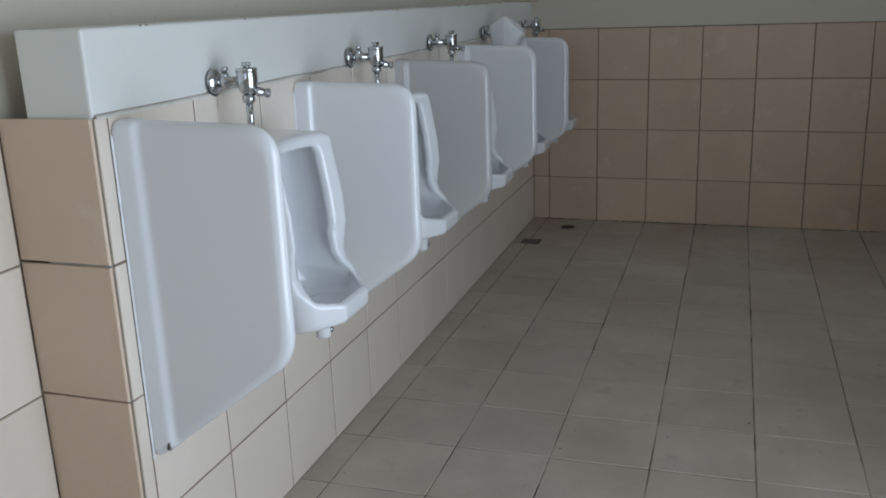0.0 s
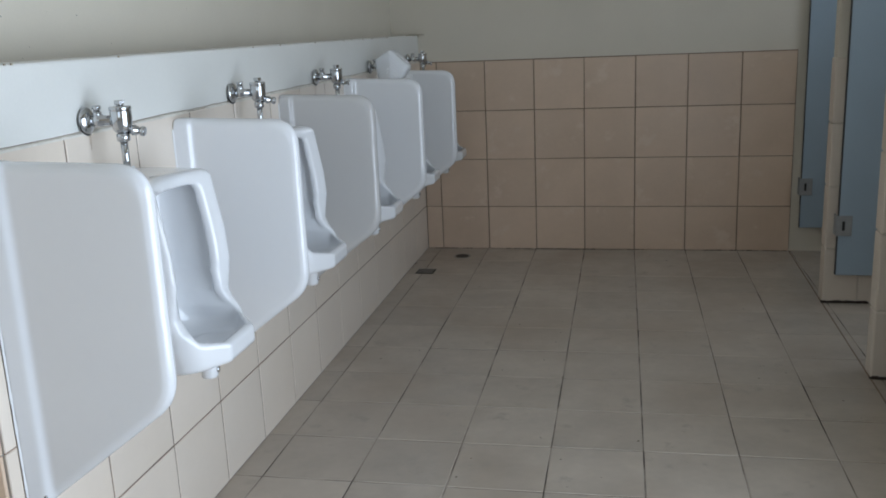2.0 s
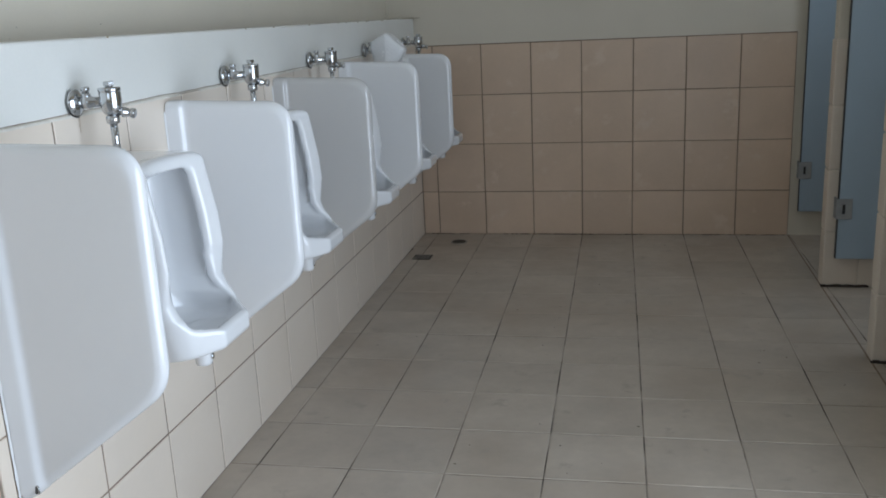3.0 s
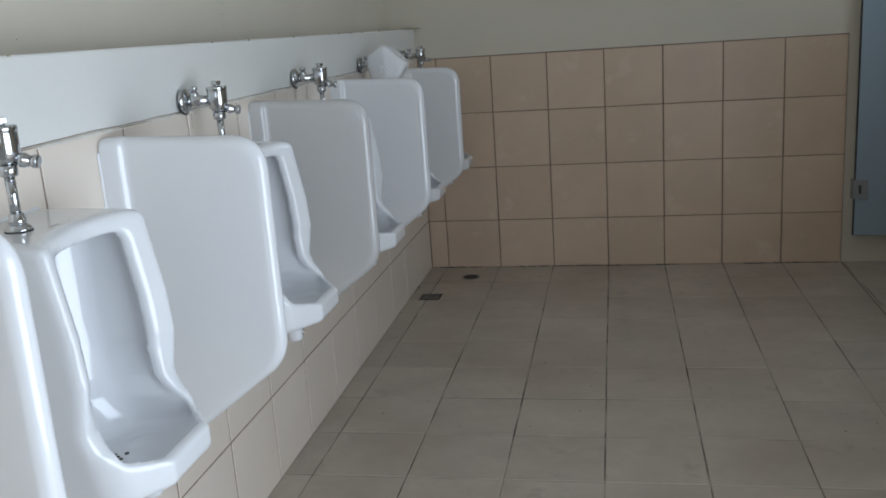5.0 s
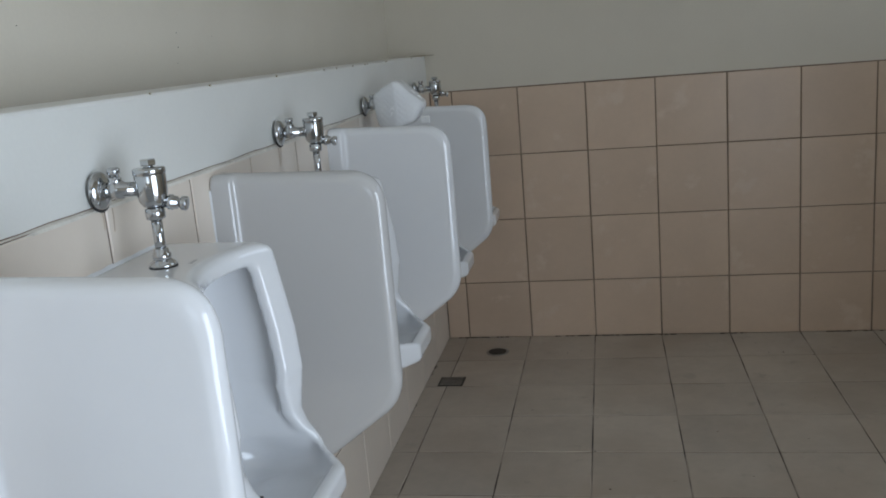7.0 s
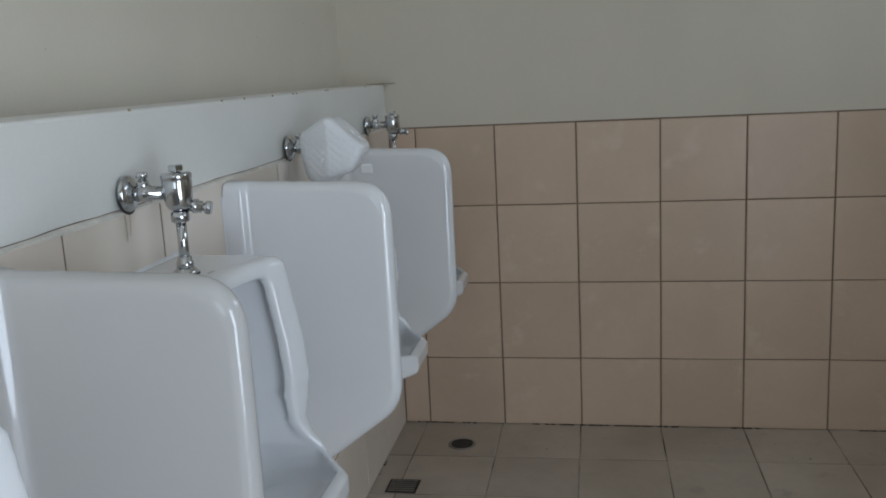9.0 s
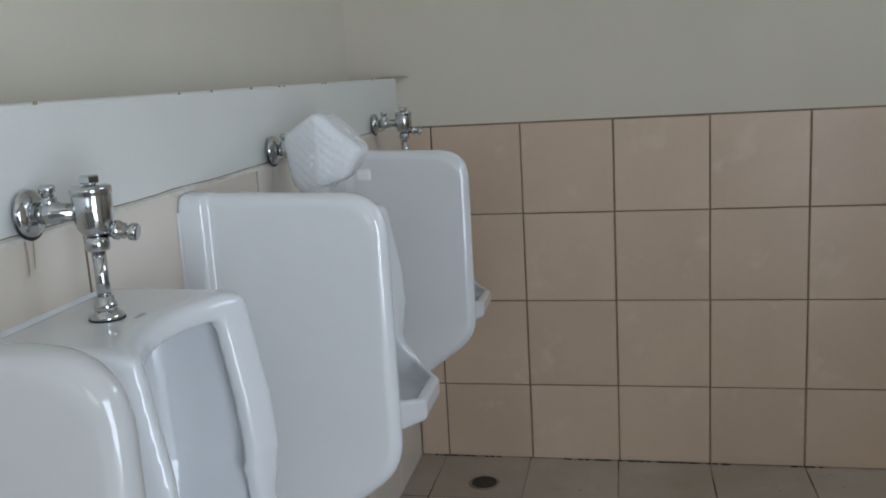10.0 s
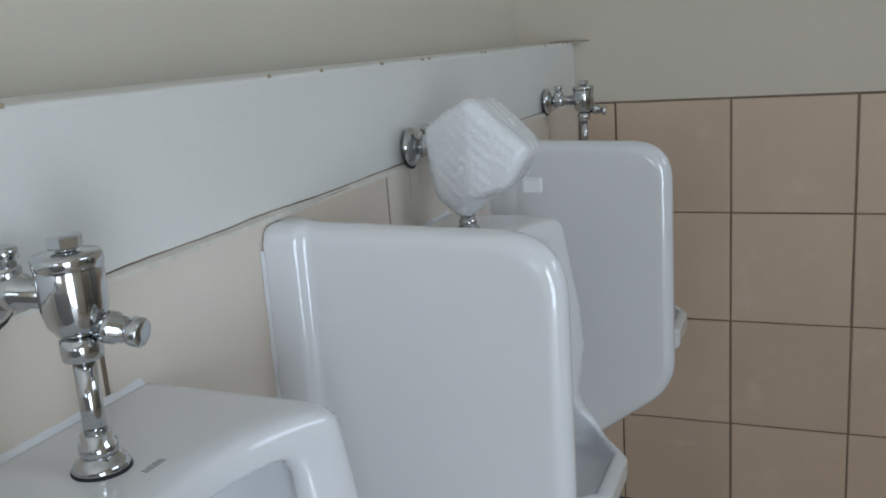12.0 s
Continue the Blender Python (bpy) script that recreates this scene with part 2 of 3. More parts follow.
# shell
wall_north = setting("wall_north", boxed((-0.5, 0.0, 0), (REAR_X + 0.15, 0.2, HEIGHT)), CREAM, "cream painted end wall with a beige tiled dado")
wall_west = setting("wall_west", boxed((RECESS_X - 0.2, BACK_Y, 0), (RECESS_X, 0.0, HEIGHT)), CREAM, "cream painted wall above a white ledge")
ceiling = setting("ceiling", boxed((-0.5, BACK_Y - 0.2, HEIGHT), (REAR_X + 0.15, 0.2, HEIGHT + 0.15)), CEILING, "plain white painted ceiling")
floor = setting("floor", boxed((-0.5, BACK_Y - 0.2, -0.2), (REAR_X + 0.15, 0.2, -0.0018)), GROUT_FLOOR, "worn beige floor tiles with patchy dark joints")

# wall behind the walk, with one added window that is never seen
bm = bmesh.new()
for lo, hi in (((-0.475, 0), (0.2, HEIGHT)), ((1.8, 0), (REAR_X, HEIGHT)), ((0.2, 0), (1.8, 1.15)), ((0.2, 2.35), (1.8, HEIGHT))):
    box(bm, (lo[0], BACK_Y - 0.15, lo[1]), (hi[0], BACK_Y, hi[1]))
setting("wall_south", bm, CREAM, "cream painted wall with one added window, out of view")

# wall at the backs of the stalls, with an added, unseen high window
bm = bmesh.new()
ys = (-2.45, -2.2, -0.6, 0.0)
for i, (y0, y1) in enumerate(zip(ys, ys[1:])):
    if i == 1:
        box(bm, (REAR_X, y0, 0), (REAR_X + 0.15, y1, 2.05))
        box(bm, (REAR_X, y0, 2.95), (REAR_X + 0.15, y1, HEIGHT))
    else:
        box(bm, (REAR_X, y0, 0), (REAR_X + 0.15, y1, HEIGHT))
setting("wall_east", bm, CREAM, "cream painted rear wall with an added high window")

# wall beyond the stalls, with a wide open doorway
bm = bmesh.new()
box(bm, (RIGHT_X, BACK_Y, 0), (RIGHT_X + 0.12, -5.4, HEIGHT))
box(bm, (RIGHT_X, -5.4, 2.1), (RIGHT_X + 0.12, -3.6, HEIGHT))
box(bm, (RIGHT_X, -3.6, 0), (RIGHT_X + 0.12, -2.45, HEIGHT))
setting("wall_side", bm, CREAM, "cream painted wall with a wide open doorway")


def window(name, m, width, height):
    """A fixed window: frame, mullion and panes; local x across, local z up, local y through the wall."""
    root = tagged(new(name), "added white framed window with clear panes, out of view", "window", kind="structure")
    root.matrix_basis = m
    bm = bmesh.new()
    f = 0.05
    for lo, hi in (((0, 0), (width, f)), ((0, height - f), (width, height)), ((0, f), (f, height - f)), ((width - f, f), (width, height - f)),
                   ((width / 2 - f / 2, f), (width / 2 + f / 2, height - f))):
        box(bm, (lo[0], 0, lo[1]), (hi[0], 0.05, hi[1]), 0.003, segments=1)
    part("window_frame", bm, ALU, root)
    for x0, x1 in ((f, width / 2 - f / 2), (width / 2 + f / 2, width - f)):
        pane = part("pane", boxed((x0, 0.02, f), (x1, 0.026, height - f)), GLASS, root)
        pane.visible_shadow = False


window("window_1", pose(0.2, BACK_Y - 0.13, 1.15), 1.6, 1.2)
window("window_2", pose(REAR_X + 0.07, -2.2, 2.05, 0, 0, 90), 1.6, 0.9)
setting("wall_stall_side", boxed((RIGHT_X, -2.45, 0), (REAR_X + 0.15, -2.3, HEIGHT)), CREAM, "cream painted wall closing the stalls")
setting("ground", boxed((-60, -70, -0.4), (60, 60, -0.25)), GROUND, "pale concrete ground outside")

# the chase: white painted ledge over tiles
bm = boxed((-0.165, CHASE_END + 0.004, 0), (-T + 0.001, -0.002, LEDGE), 0.006, CHASE)
for v in bm.verts:
    if v.co.z > 1.3:
        v.co.z -= 0.003 * v.co.y
chase = setting("wall_chase", bm, WHITE, "white painted ledge wall with cream tiles below")
chase_grout = setting("trim_chase_backing", boxed((-T + 0.001, CHASE_END + 0.006, 0), (-0.002, -0.001, TOP - 0.0005), 0, CHASE), GROUT_WALL, "brown dirty grout behind cream wall tiles")

# uneven filler along the top of the tiles, with a crack over it
bm, crack = bmesh.new(), bmesh.new()
prev = None
n = 260
for i in range(n + 1):
    y = CHASE_END + 0.01 + (-CHASE_END - 0.012) * i / n
    p = Vector((y * 9, 1.7, 0))
    a = min(1, max(0, (noise.noise(p * 0.6) + 0.3) * 1.6))
    hgt = 0.002 + a * (0.0025 + 0.001 * noise.noise(p) + 0.0012 * noise.noise(p * 4))
    out = -0.0005 + a * (0.003 + 0.002 * noise.noise(p * 2.3))
    row = [bm.verts.new(CHASE @ Vector(c)) for c in ((-0.008, y, TOP - 0.006), (out, y, TOP - 0.005), (out - 0.002, y, TOP - 0.002 + hgt * 0.5), (-0.008, y, TOP + hgt))]
    t = 0.0001 + 0.001 * max(0, noise.noise(p * 1.7) + 0.3)
    line = [crack.verts.new(CHASE @ Vector(c)) for c in ((-0.0066, y, TOP - 0.0005 + hgt), (-0.0062, y, TOP + 0.0005 + hgt + t), (-0.0069, y, TOP + 0.0007 + hgt + t))]
    if prev:
        for k in range(3):
            bm.faces.new((prev[0][k], prev[0][k + 1], row[k + 1], row[k]))
        for k in range(2):
            crack.faces.new((prev[1][k], prev[1][k + 1], line[k + 1], line[k]))
    prev = (row, line)
setting("trim_crack", crack, GROUT_WALL, "thin dark crack under the painted ledge")
setting("trim_filler", bm, FILLER, "rough line of white filler along the tile edge")

# brown grout behind the end wall tiles and the recess tiles
setting("trim_end_backing", boxed((-0.105, -0.003, 0), (RIGHT_X, 0.0, 1.175)), GROUT_WALL, "brown dirty grout behind beige wall tiles")
setting("trim_recess_backing", boxed((RECESS_X, BACK_Y, 0), (RECESS_X + 0.003, CHASE_END, 1.169)), GROUT_WALL, "brown dirty grout behind beige wall tiles")


# ---- stalls ----
def stall_partition(y0, y1):
    """A masonry partition, tiled below and painted above."""
    root = tagged(new("stall_partition"), "masonry stall partition, beige tiles below and cream paint above", "partition", "stall partitions", "structure")
    root.matrix_basis = pose(RIGHT_X, y0, 0)
    d = y1 - y0
    part("wall_core", boxed((0.006, 0.006, 0), (REAR_X - RIGHT_X, d - 0.006, 1.85), 0.004, segments=1), CREAM, root)
    for z0, z1 in zip(ROWS, ROWS[1:]):
        part("tile", boxed((0, 0, z0 + 0.002), (0.16, d, z1 - 0.002), 0.006), CHASE_TILE, root)
        for k in range(4):
            x0 = 0.16 + 0.3 * k
            part("tile", boxed((x0 + 0.002, 0, z0 + 0.002), (x0 + 0.298, d, z1 - 0.002), 0.002, segments=1), CHASE_TILE, root)
    bm = bmesh.new()
    for i in range(26):
        s = i / 26
        r = random.uniform(0.004, 0.011)
        box(bm, (-0.004 + 0.2 * s, -r, 0), (0.02 + 0.2 * s, 0.004, random.uniform(0.004, 0.012)))
    part("dirt_line", bm, DIRT, root, "black grime along the foot")


def stall_door(y_wall):
    """A door swung fully open, hinged at the stall's mouth."""
    root = tagged(new("stall_door"), "open blue laminate stall door folded back against the partition", "door", "stall doors")
    root.matrix_basis = pose(RIGHT_X + 0.047, y_wall, 0.152)
    part("door_leaf", boxed((0, -0.05, 0), (0.60, -0.02, 1.65), 0.003), DOOR_BLUE, root)
    part("door_edge", boxed((-0.0025, -0.048, 0.001), (-0.0002, -0.022, 1.649)), BLACK_RUBBER, root, "dark edge strip")
    for z in (0.242, 1.42):
        hinge = part("hinge_plate", boxed((-0.013, -0.056, z - 0.049), (0.058, -0.0505, z + 0.049), 0.002), PLATE, root, "square grey metal hinge plate")
        part("slot", boxed((0.014, -0.0585, z - 0.022), (0.026, -0.056, z + 0.022), 0.001, segments=1), BLACK_RUBBER, hinge)
        part("hinge_arm", boxed((-0.013, -0.0503, z - 0.049), (-0.006, 0.006, z + 0.049), 0.001, segments=1), PLATE, hinge)
    return root


PIERS = ((-1.03, -0.94), (-2.015, -1.925))
for y0, y1 in PIERS:
    stall_partition(y0, y1)
for y_wall in (0.0, PIERS[0][0]):
    stall_door(y_wall)
setting("trim_threshold", boxed((RIGHT_X - 0.002, -2.3, -0.01), (RIGHT_X + 0.004, 0, 0.0012)), GROUT_WALL, "dark dirty joint at the stalls' edge")


# ---- urinals ----
def urinal_field(u, v, z):
    av = np.abs(v)
    front = np.interp(z, (0.50, 0.60, 0.662, 0.677, 0.695, 0.718, 0.745, 0.78, 0.825, 0.90, 1.0, 1.07),
                      (0.335, 0.335, 0.335, 0.290, 0.258, 0.238, 0.229, 0.234, 0.241, 0.236, 0.220, 0.209))
    upper = np.interp(z, (0.705, 0.80), (0.0, 1.0))
    face = front - 0.052 * upper * np.clip(1 - (av / 0.150) ** 2, 0, 1)      # the front is hollowed between two wings
    plan = 0.318 - np.maximum(0, av - 0.07) * 0.9
    half = np.interp(z, (0.5, 0.58, 0.66, 0.72, 0.85, 1.06), (0.120, 0.138, 0.152, 0.157, 0.158, 0.155))
    bottom = 0.606 + np.clip(u - 0.2, 0, 1) * 0.12
    o = smax(u - face, u - plan, 0.012)
    o = smax(o, av - half, 0.03)
    o = smax(o, z - (1.063 - 0.02 * np.clip(u, 0, 1)), 0.022)
    o = smax(o, bottom - z, 0.015)
    o = smax(o, -u, 0.004)
    lip = np.interp(z, (0.62, 0.67, 0.70, 0.74, 0.80, 1.03), (0.134, 0.130, 0.121, 0.112, 0.108, 0.106))
    inner = np.clip((face - u - 0.020) / 0.016, 0, 1) * np.interp(z, (0.70, 0.80), (0.0, 1.0))
    wide = lip + 0.032 * inner
    back = np.interp(z, (0.64, 0.74, 0.85), (0.095, 0.040, 0.030))
    centre = back + 0.095
    ring = (np.abs(v / wide) ** 2.6 + np.abs(np.minimum(u - centre, 0) / 0.095) ** 2.6) ** (1 / 2.6) - 1
    cavity = ring * 0.1
    rim = np.interp(u, (0.17, 0.20, 0.24, 0.28, 0.335), (0.735, 0.712, 0.692, 0.678, 0.672))
    cavity = smax(cavity, z - 1.025 - 0.012 * inner, 0.020)
    cavity = smax(cavity, np.minimum(rim - z, u - (plan - 0.020)), 0.010)
    cavity = smax(cavity, 0.630 + 0.12 * np.clip(u - 0.14, 0, 1) - z, 0.035)
    body = smax(o, -cavity, 0.010)
    for s in (1,):
        lug = np.sqrt((v - s * 0.066) ** 2 + (u - 0.185) ** 2) - 0.022
        lug = smax(lug, smax(z - 0.63, 0.522 - z, 0.006), 0.01)
        body = smin(body, lug, 0.01)
    return body


def screen_field(u, v, z):
    step = np.clip((0.052 - u) / 0.018, 0, 1)
    half = 0.0205 + 0.013 * step ** 2 * (3 - 2 * step) + 0.008 * np.clip((0.034 - u) / 0.034, 0, 1)
    p = smax(u - 0.352, z - (1.169 - 0.03 * np.clip(u, 0, 1)), 0.075)
    slope = 0.75
    low = (0.430 + (u - 0.03) * slope - z) / math.sqrt(1 + slope * slope)
    p = smax(p, low, 0.045)
    p = smax(p, 0.414 - z, 0.02)
    d = smax(p, np.abs(v) - half, 0.026)
    return smax(d, -u, 0.003)


URINAL_MESH = surface_net(urinal_field, (-0.012, -0.21, 0.49), (0.385, 0.21, 1.085), 0.005, "bowl", CERAMIC)
SCREEN_MESH = surface_net(screen_field, (-0.012, -0.06, 0.38), (0.40, 0.06, 1.18), 0.005, "panel", CERAMIC)


def urinal(m):
    root = tagged(new("urinal"), "white glazed ceramic urinal hung on a tiled wall", "urinal", "row of urinals")
    root.matrix_basis = m
    bowl = new("bowl", URINAL_MESH)
    bowl.parent = root
    for s in (1,):
        part("bolt", lathe(((0.009, 0.0), (0.009, 0.004), (0.005, 0.006)), pose(0.205, s * 0.066 + 0.004, 0.545, 0, 90, 12)), CHROME, root, "small chrome bolt", True)
    zs = np.linspace(0.61, 0.72, 111)
    for du, dv in ((0.0, 0.0), (0.012, 0.011), (0.012, -0.011), (-0.012, 0.010), (-0.012, -0.010)):
        inside = urinal_field(np.full(111, 0.17 + du), np.full(111, dv), zs) > 0
        part("drain_hole", lathe(((0.0042, -0.004), (0.0042, 0.0008), (0.003, 0.001)), pose(0.17 + du, dv, float(zs[int(np.argmax(inside))])), 12), DRAIN, root, "dark drain hole")
    # worn maker's mark on top, as plain bars
    bm = bmesh.new()
    for i in range(4):
        box(bm, (0.124, -0.012 + i * 0.0058, 1.0598), (0.130, -0.0075 + i * 0.0058, 1.0609))
    part("mark", bm, PRINT, root, "small grey printed mark")
    bm = bmesh.new()
    prev = None
    for i in range(60):
        y = -0.138 + 0.276 * i / 59
        w = 0.0045 + 0.002 * noise.noise(Vector((y * 40, 3, 1)))
        row = [bm.verts.new(c) for c in ((0.0, y, 1.063 + w), (w * 0.55, y, 1.0635 + w * 0.35), (w, y, 1.059))]
        if prev:
            for k in range(2):
                bm.faces.new((prev[k], prev[k + 1], row[k + 1], row[k]))
        prev = row
    part("sealant", bm, TAPE, root, "white sealant bead along the wall", True)
    return root


def urinal_screen(m, ivory=False):
    root = tagged(new("urinal_screen"), ("warm ivory glazed" if ivory else "white glazed") + " ceramic privacy screen fixed to the wall", "screen", "row of privacy screens")
    root.matrix_basis = m
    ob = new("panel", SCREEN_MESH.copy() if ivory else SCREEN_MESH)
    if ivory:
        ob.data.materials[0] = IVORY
    ob.parent = root
    for s in (-1, 1):
        bm = bmesh.new()
        prev = None
        for i in range(50):
            z = 0.42 + 0.0147 * i
            w = 0.0035 + 0.002 * noise.noise(Vector((z * 30, s * 2.0, 5)))
            row = [bm.verts.new(c) for c in ((0.0004, s * (0.041 + w), z), (w * 0.6, s * (0.041 + w * 0.5), z), (w, s * 0.0408, z))]
            if prev:
                for k in range(2):
                    bm.faces.new((prev[k], prev[k + 1], row[k + 1], row[k]))
            prev = row
        part("sealant", bm, TAPE, root, "white sealant bead at the wall", True)
    part("fixing_hole", lathe(((0.009, 0.0), (0.009, 0.0035), (0.006, 0.0037)), pose(0.034, -0.0288, 0.448, 90, 0, -28)), DRAIN, root, "dark fixing hole")
    part("fixing_cap", lathe(((0.012, 0.0), (0.012, 0.0025), (0.010, 0.003)), pose(0.034, -0.0283, 0.448, 90, 0, -28)), CHROME, root, "chrome ring", True)
    return root


def flush_valve(m, wrapped=False, reach=0.09, rise=0.145):
    """Wall flange, stop valve, valve body with push button, tail pipe and cover; local x out of the wall, z up from the urinal's top."""
    root = tagged(new("flush_valve"), "chrome flush valve wrapped in bubble wrap" if wrapped else "chrome push-button flush valve above a urinal", "valve", "row of flush valves")
    root.matrix_basis = m
    out = pose(0, 0, rise, 0, 90, 0)
    part("wall_flange", lathe(((0.031, 0.0), (0.031, 0.003), (0.028, 0.008), (0.018, 0.013), (0.013, 0.015)), out, 36), CHROME, root, "", True)
    part("flange_grime", lathe(((0.030, -0.0005), (0.031, 0.0022), (0.027, 0.0026)), pose(0, 0, rise - 0.004, 0, 90, 0), 24), BLACK_RUBBER, root, "black grime under the flange")
    part("supply_pipe", lathe(((0.0105, 0.012), (0.0105, 0.018), (0.0145, 0.019), (0.0145, 0.041), (0.0115, 0.043), (0.0115, reach - 0.015)), out), CHROME, root, "", True)
    stop = part("stop_valve", lathe(((0.0105, 0.0), (0.0105, 0.016), (0.009, 0.018)), pose(0.030, 0, rise + 0.002)), CHROME, root, "", True)
    part("stop_cap", lathe(((0.0075, 0.0), (0.0075, 0.006), (0.0100, 0.007), (0.0100, 0.014), (0.008, 0.016)), pose(0.030, 0, rise + 0.019), 20), CHROME, stop, "", True)
    body = part("valve_body", lathe(((0.010, -0.014), (0.016, -0.012), (0.0215, -0.004), (0.0240, 0.008), (0.0245, 0.036), (0.0238, 0.038), (0.0252, 0.039),
                                     (0.0252, 0.046), (0.0240, 0.048), (0.009, 0.049)), pose(reach, 0, rise - 0.016), 40), CHROME, root, "", True)
    part("cap_stem", lathe(((0.0075, 0.0), (0.0075, 0.005)), pose(reach, 0, rise + 0.0325), 16), CHROME, body, "", True)
    part("body_cap", lathe(((0.0115, 0.0), (0.0130, 0.0015), (0.0130, 0.0085), (0.0118, 0.010), (0.006, 0.0105)), pose(reach, 0, rise + 0.0355), 6), CHROME, body, "hexagonal chrome cap")
    side = pose(reach, 0, rise - 0.02, 0, 99, 8)
    part("button_sleeve", lathe(((0.0095, 0.014), (0.0098, 0.024), (0.0122, 0.025), (0.0122, 0.031), (0.0100, 0.032), (0.0100, 0.038), (0.0072, 0.039), (0.0072, 0.044)), side), CHROME, root, "", True)
    part("push_button", lathe(((0.0100, 0.044), (0.0112, 0.0453), (0.0112, 0.0525), (0.0102, 0.0537), (0.004, 0.054)), side), CHROME, root, "round chrome push button", True)
    part("coupling_nut", lathe(((0.0105, -0.010), (0.0150, -0.008), (0.0156, 0.0), (0.0150, 0.008), (0.0105, 0.010)), pose(reach, 0, rise - 0.04), 20), CHROME, root, "", True)
    part("tail_pipe", lathe(((0.0086, 0.012), (0.0086, rise - 0.046)), pose(reach, 0, 0)), CHROME, root, "", True)
    part("spud_nut", lathe(((0.0130, 0.012), (0.0145, 0.014), (0.0145, 0.022), (0.0120, 0.024), (0.0120, 0.030), (0.0093, 0.031)), pose(reach, 0, 0)), CHROME, root, "", True)
    part("spud_cover", lathe(((0.0215, 0.0015), (0.0220, 0.004), (0.0195, 0.0085), (0.0160, 0.011), (0.0135, 0.014)), pose(reach, 0, 0), 32), CHROME, root, "flared chrome cover", True)
    part("washer", lathe(((0.0228, -0.002), (0.0228, 0.002), (0.018, 0.0022)), pose(reach, 0, 0), 32), BLACK_RUBBER, root, "black rubber washer")
    return root


SCREEN_YS = [-0.753 - 0.809 * i for i in range(5)]
URINAL_YS = [y + 0.4045 for y in SCREEN_YS]
VALVE_YS = [-0.335 - 0.8235 * i for i in range(5)]
LIFT = (0.008, 0.010, 0.010, 0.021, 0.007)
first = urinal(CHASE @ pose(0, URINAL_YS[0], LIFT[0]))
first_screen = urinal_screen(CHASE @ pose(0, SCREEN_YS[0], 0))
for i in range(1, 5):
    copy_thing(first, CHASE @ pose(0, URINAL_YS[i], LIFT[i]))
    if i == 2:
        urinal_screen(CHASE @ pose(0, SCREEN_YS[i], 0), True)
    else:
        copy_thing(first_screen, CHASE @ pose(0, SCREEN_YS[i], 0.007 if i == 1 else 0))
for i in range(5):
    flush_valve(CHASE @ pose(0, VALVE_YS[i], 1.0605 + LIFT[i]), i == 1, 0.09, 0.148 - LIFT[i])


# brown drips below the valves and crumbs on the urinals
bm, crumbs = bmesh.new(), bmesh.new()
for i in range(5):
    for k in range(2):
        y, top = VALVE_YS[i] + random.uniform(-0.02, 0.03), 1.176
        w, drop = random.uniform(0.0008, 0.002), random.uniform(0.02, 0.05)
        loop = [bm.verts.new(CHASE @ Vector((0.0007, y + dy + 0.002 * math.sin(3 * q + k), top - drop * q))) for dy in (-w, w) for q in (0, 0.35, 0.7, 1.0)]
        for q in range(3):
            bm.faces.new((loop[q], loop[q + 1], loop[q + 5], loop[q + 4]))
    for k in range(6):
        p = CHASE @ Vector((random.uniform(0.02, 0.13), URINAL_YS[i] + random.uniform(-0.13, 0.13), 1.0605 + LIFT[i]))
        q = bmesh.ops.create_icosphere(crumbs, subdivisions=1, radius=random.uniform(0.0008, 0.002))
        bmesh.ops.transform(crumbs, matrix=Matrix.Translation(p) @ Matrix.Diagonal((1, 1.6, 0.5, 1)), verts=q["verts"])
tagged(part("drip_stains", bm, DRIP), "thin brown drip stains on the tiles below the valves", "stain", kind="stuff")
tagged(part("dust_crumbs", crumbs, DIRT), "dark crumbs lying on top of the urinals", "crumbs", kind="stuff")


# ---- bubble wrap round the fourth valve ----
def wrap_field(x, y, z):
    crumple = 0.0014 * np.sin(38 * x + 21 * y) * np.sin(33 * z - 17 * y) + 0.001 * np.sin(61 * y + 40 * z + 1.3) * np.sin(57 * x - 0.7)
    d = np.abs(y) - 0.055 + 0.2 * np.abs(x)
    for nx, nz, reach in ((-0.47, 0.88, 0.067), (0.69, 0.72, 0.060), (0.82, -0.58, 0.070), (0.08, -1.0, 0.060), (-0.97, -0.23, 0.066)):
        d = smax(d, nx * x + nz * z - reach, 0.016)
    drape = smax(smax(np.abs(x + 0.022) - 0.026, np.abs(z + 0.055) - 0.04, 0.03), np.abs(y) - 0.042, 0.03)
    bubbles = 0.0013 * np.sin(330 * x + 9 * y) * np.sin(330 * y) * np.sin(330 * z + 7 * x)
    return smin(d, drape, 0.03) + crumple + bubbles


wrap = tagged(new("bubble_wrap"), "crumpled clear bubble wrap round a chrome flush valve", "wrapping")
wrap.matrix_basis = pose(0.036, VALVE_YS[1], 1.203) @ Matrix.Scale(1.08, 4)
sheet = new("wrap_sheet", surface_net(wrap_field, (-0.10, -0.09, -0.12), (0.12, 0.09, 0.12), 0.004, "wrap_sheet", WRAP))
sheet.parent = wrap
part("tape", boxed((0.074, -0.05, -0.056), (0.102, -0.041, -0.034), 0.003, segments=1), TAPE, wrap, "white tape end")

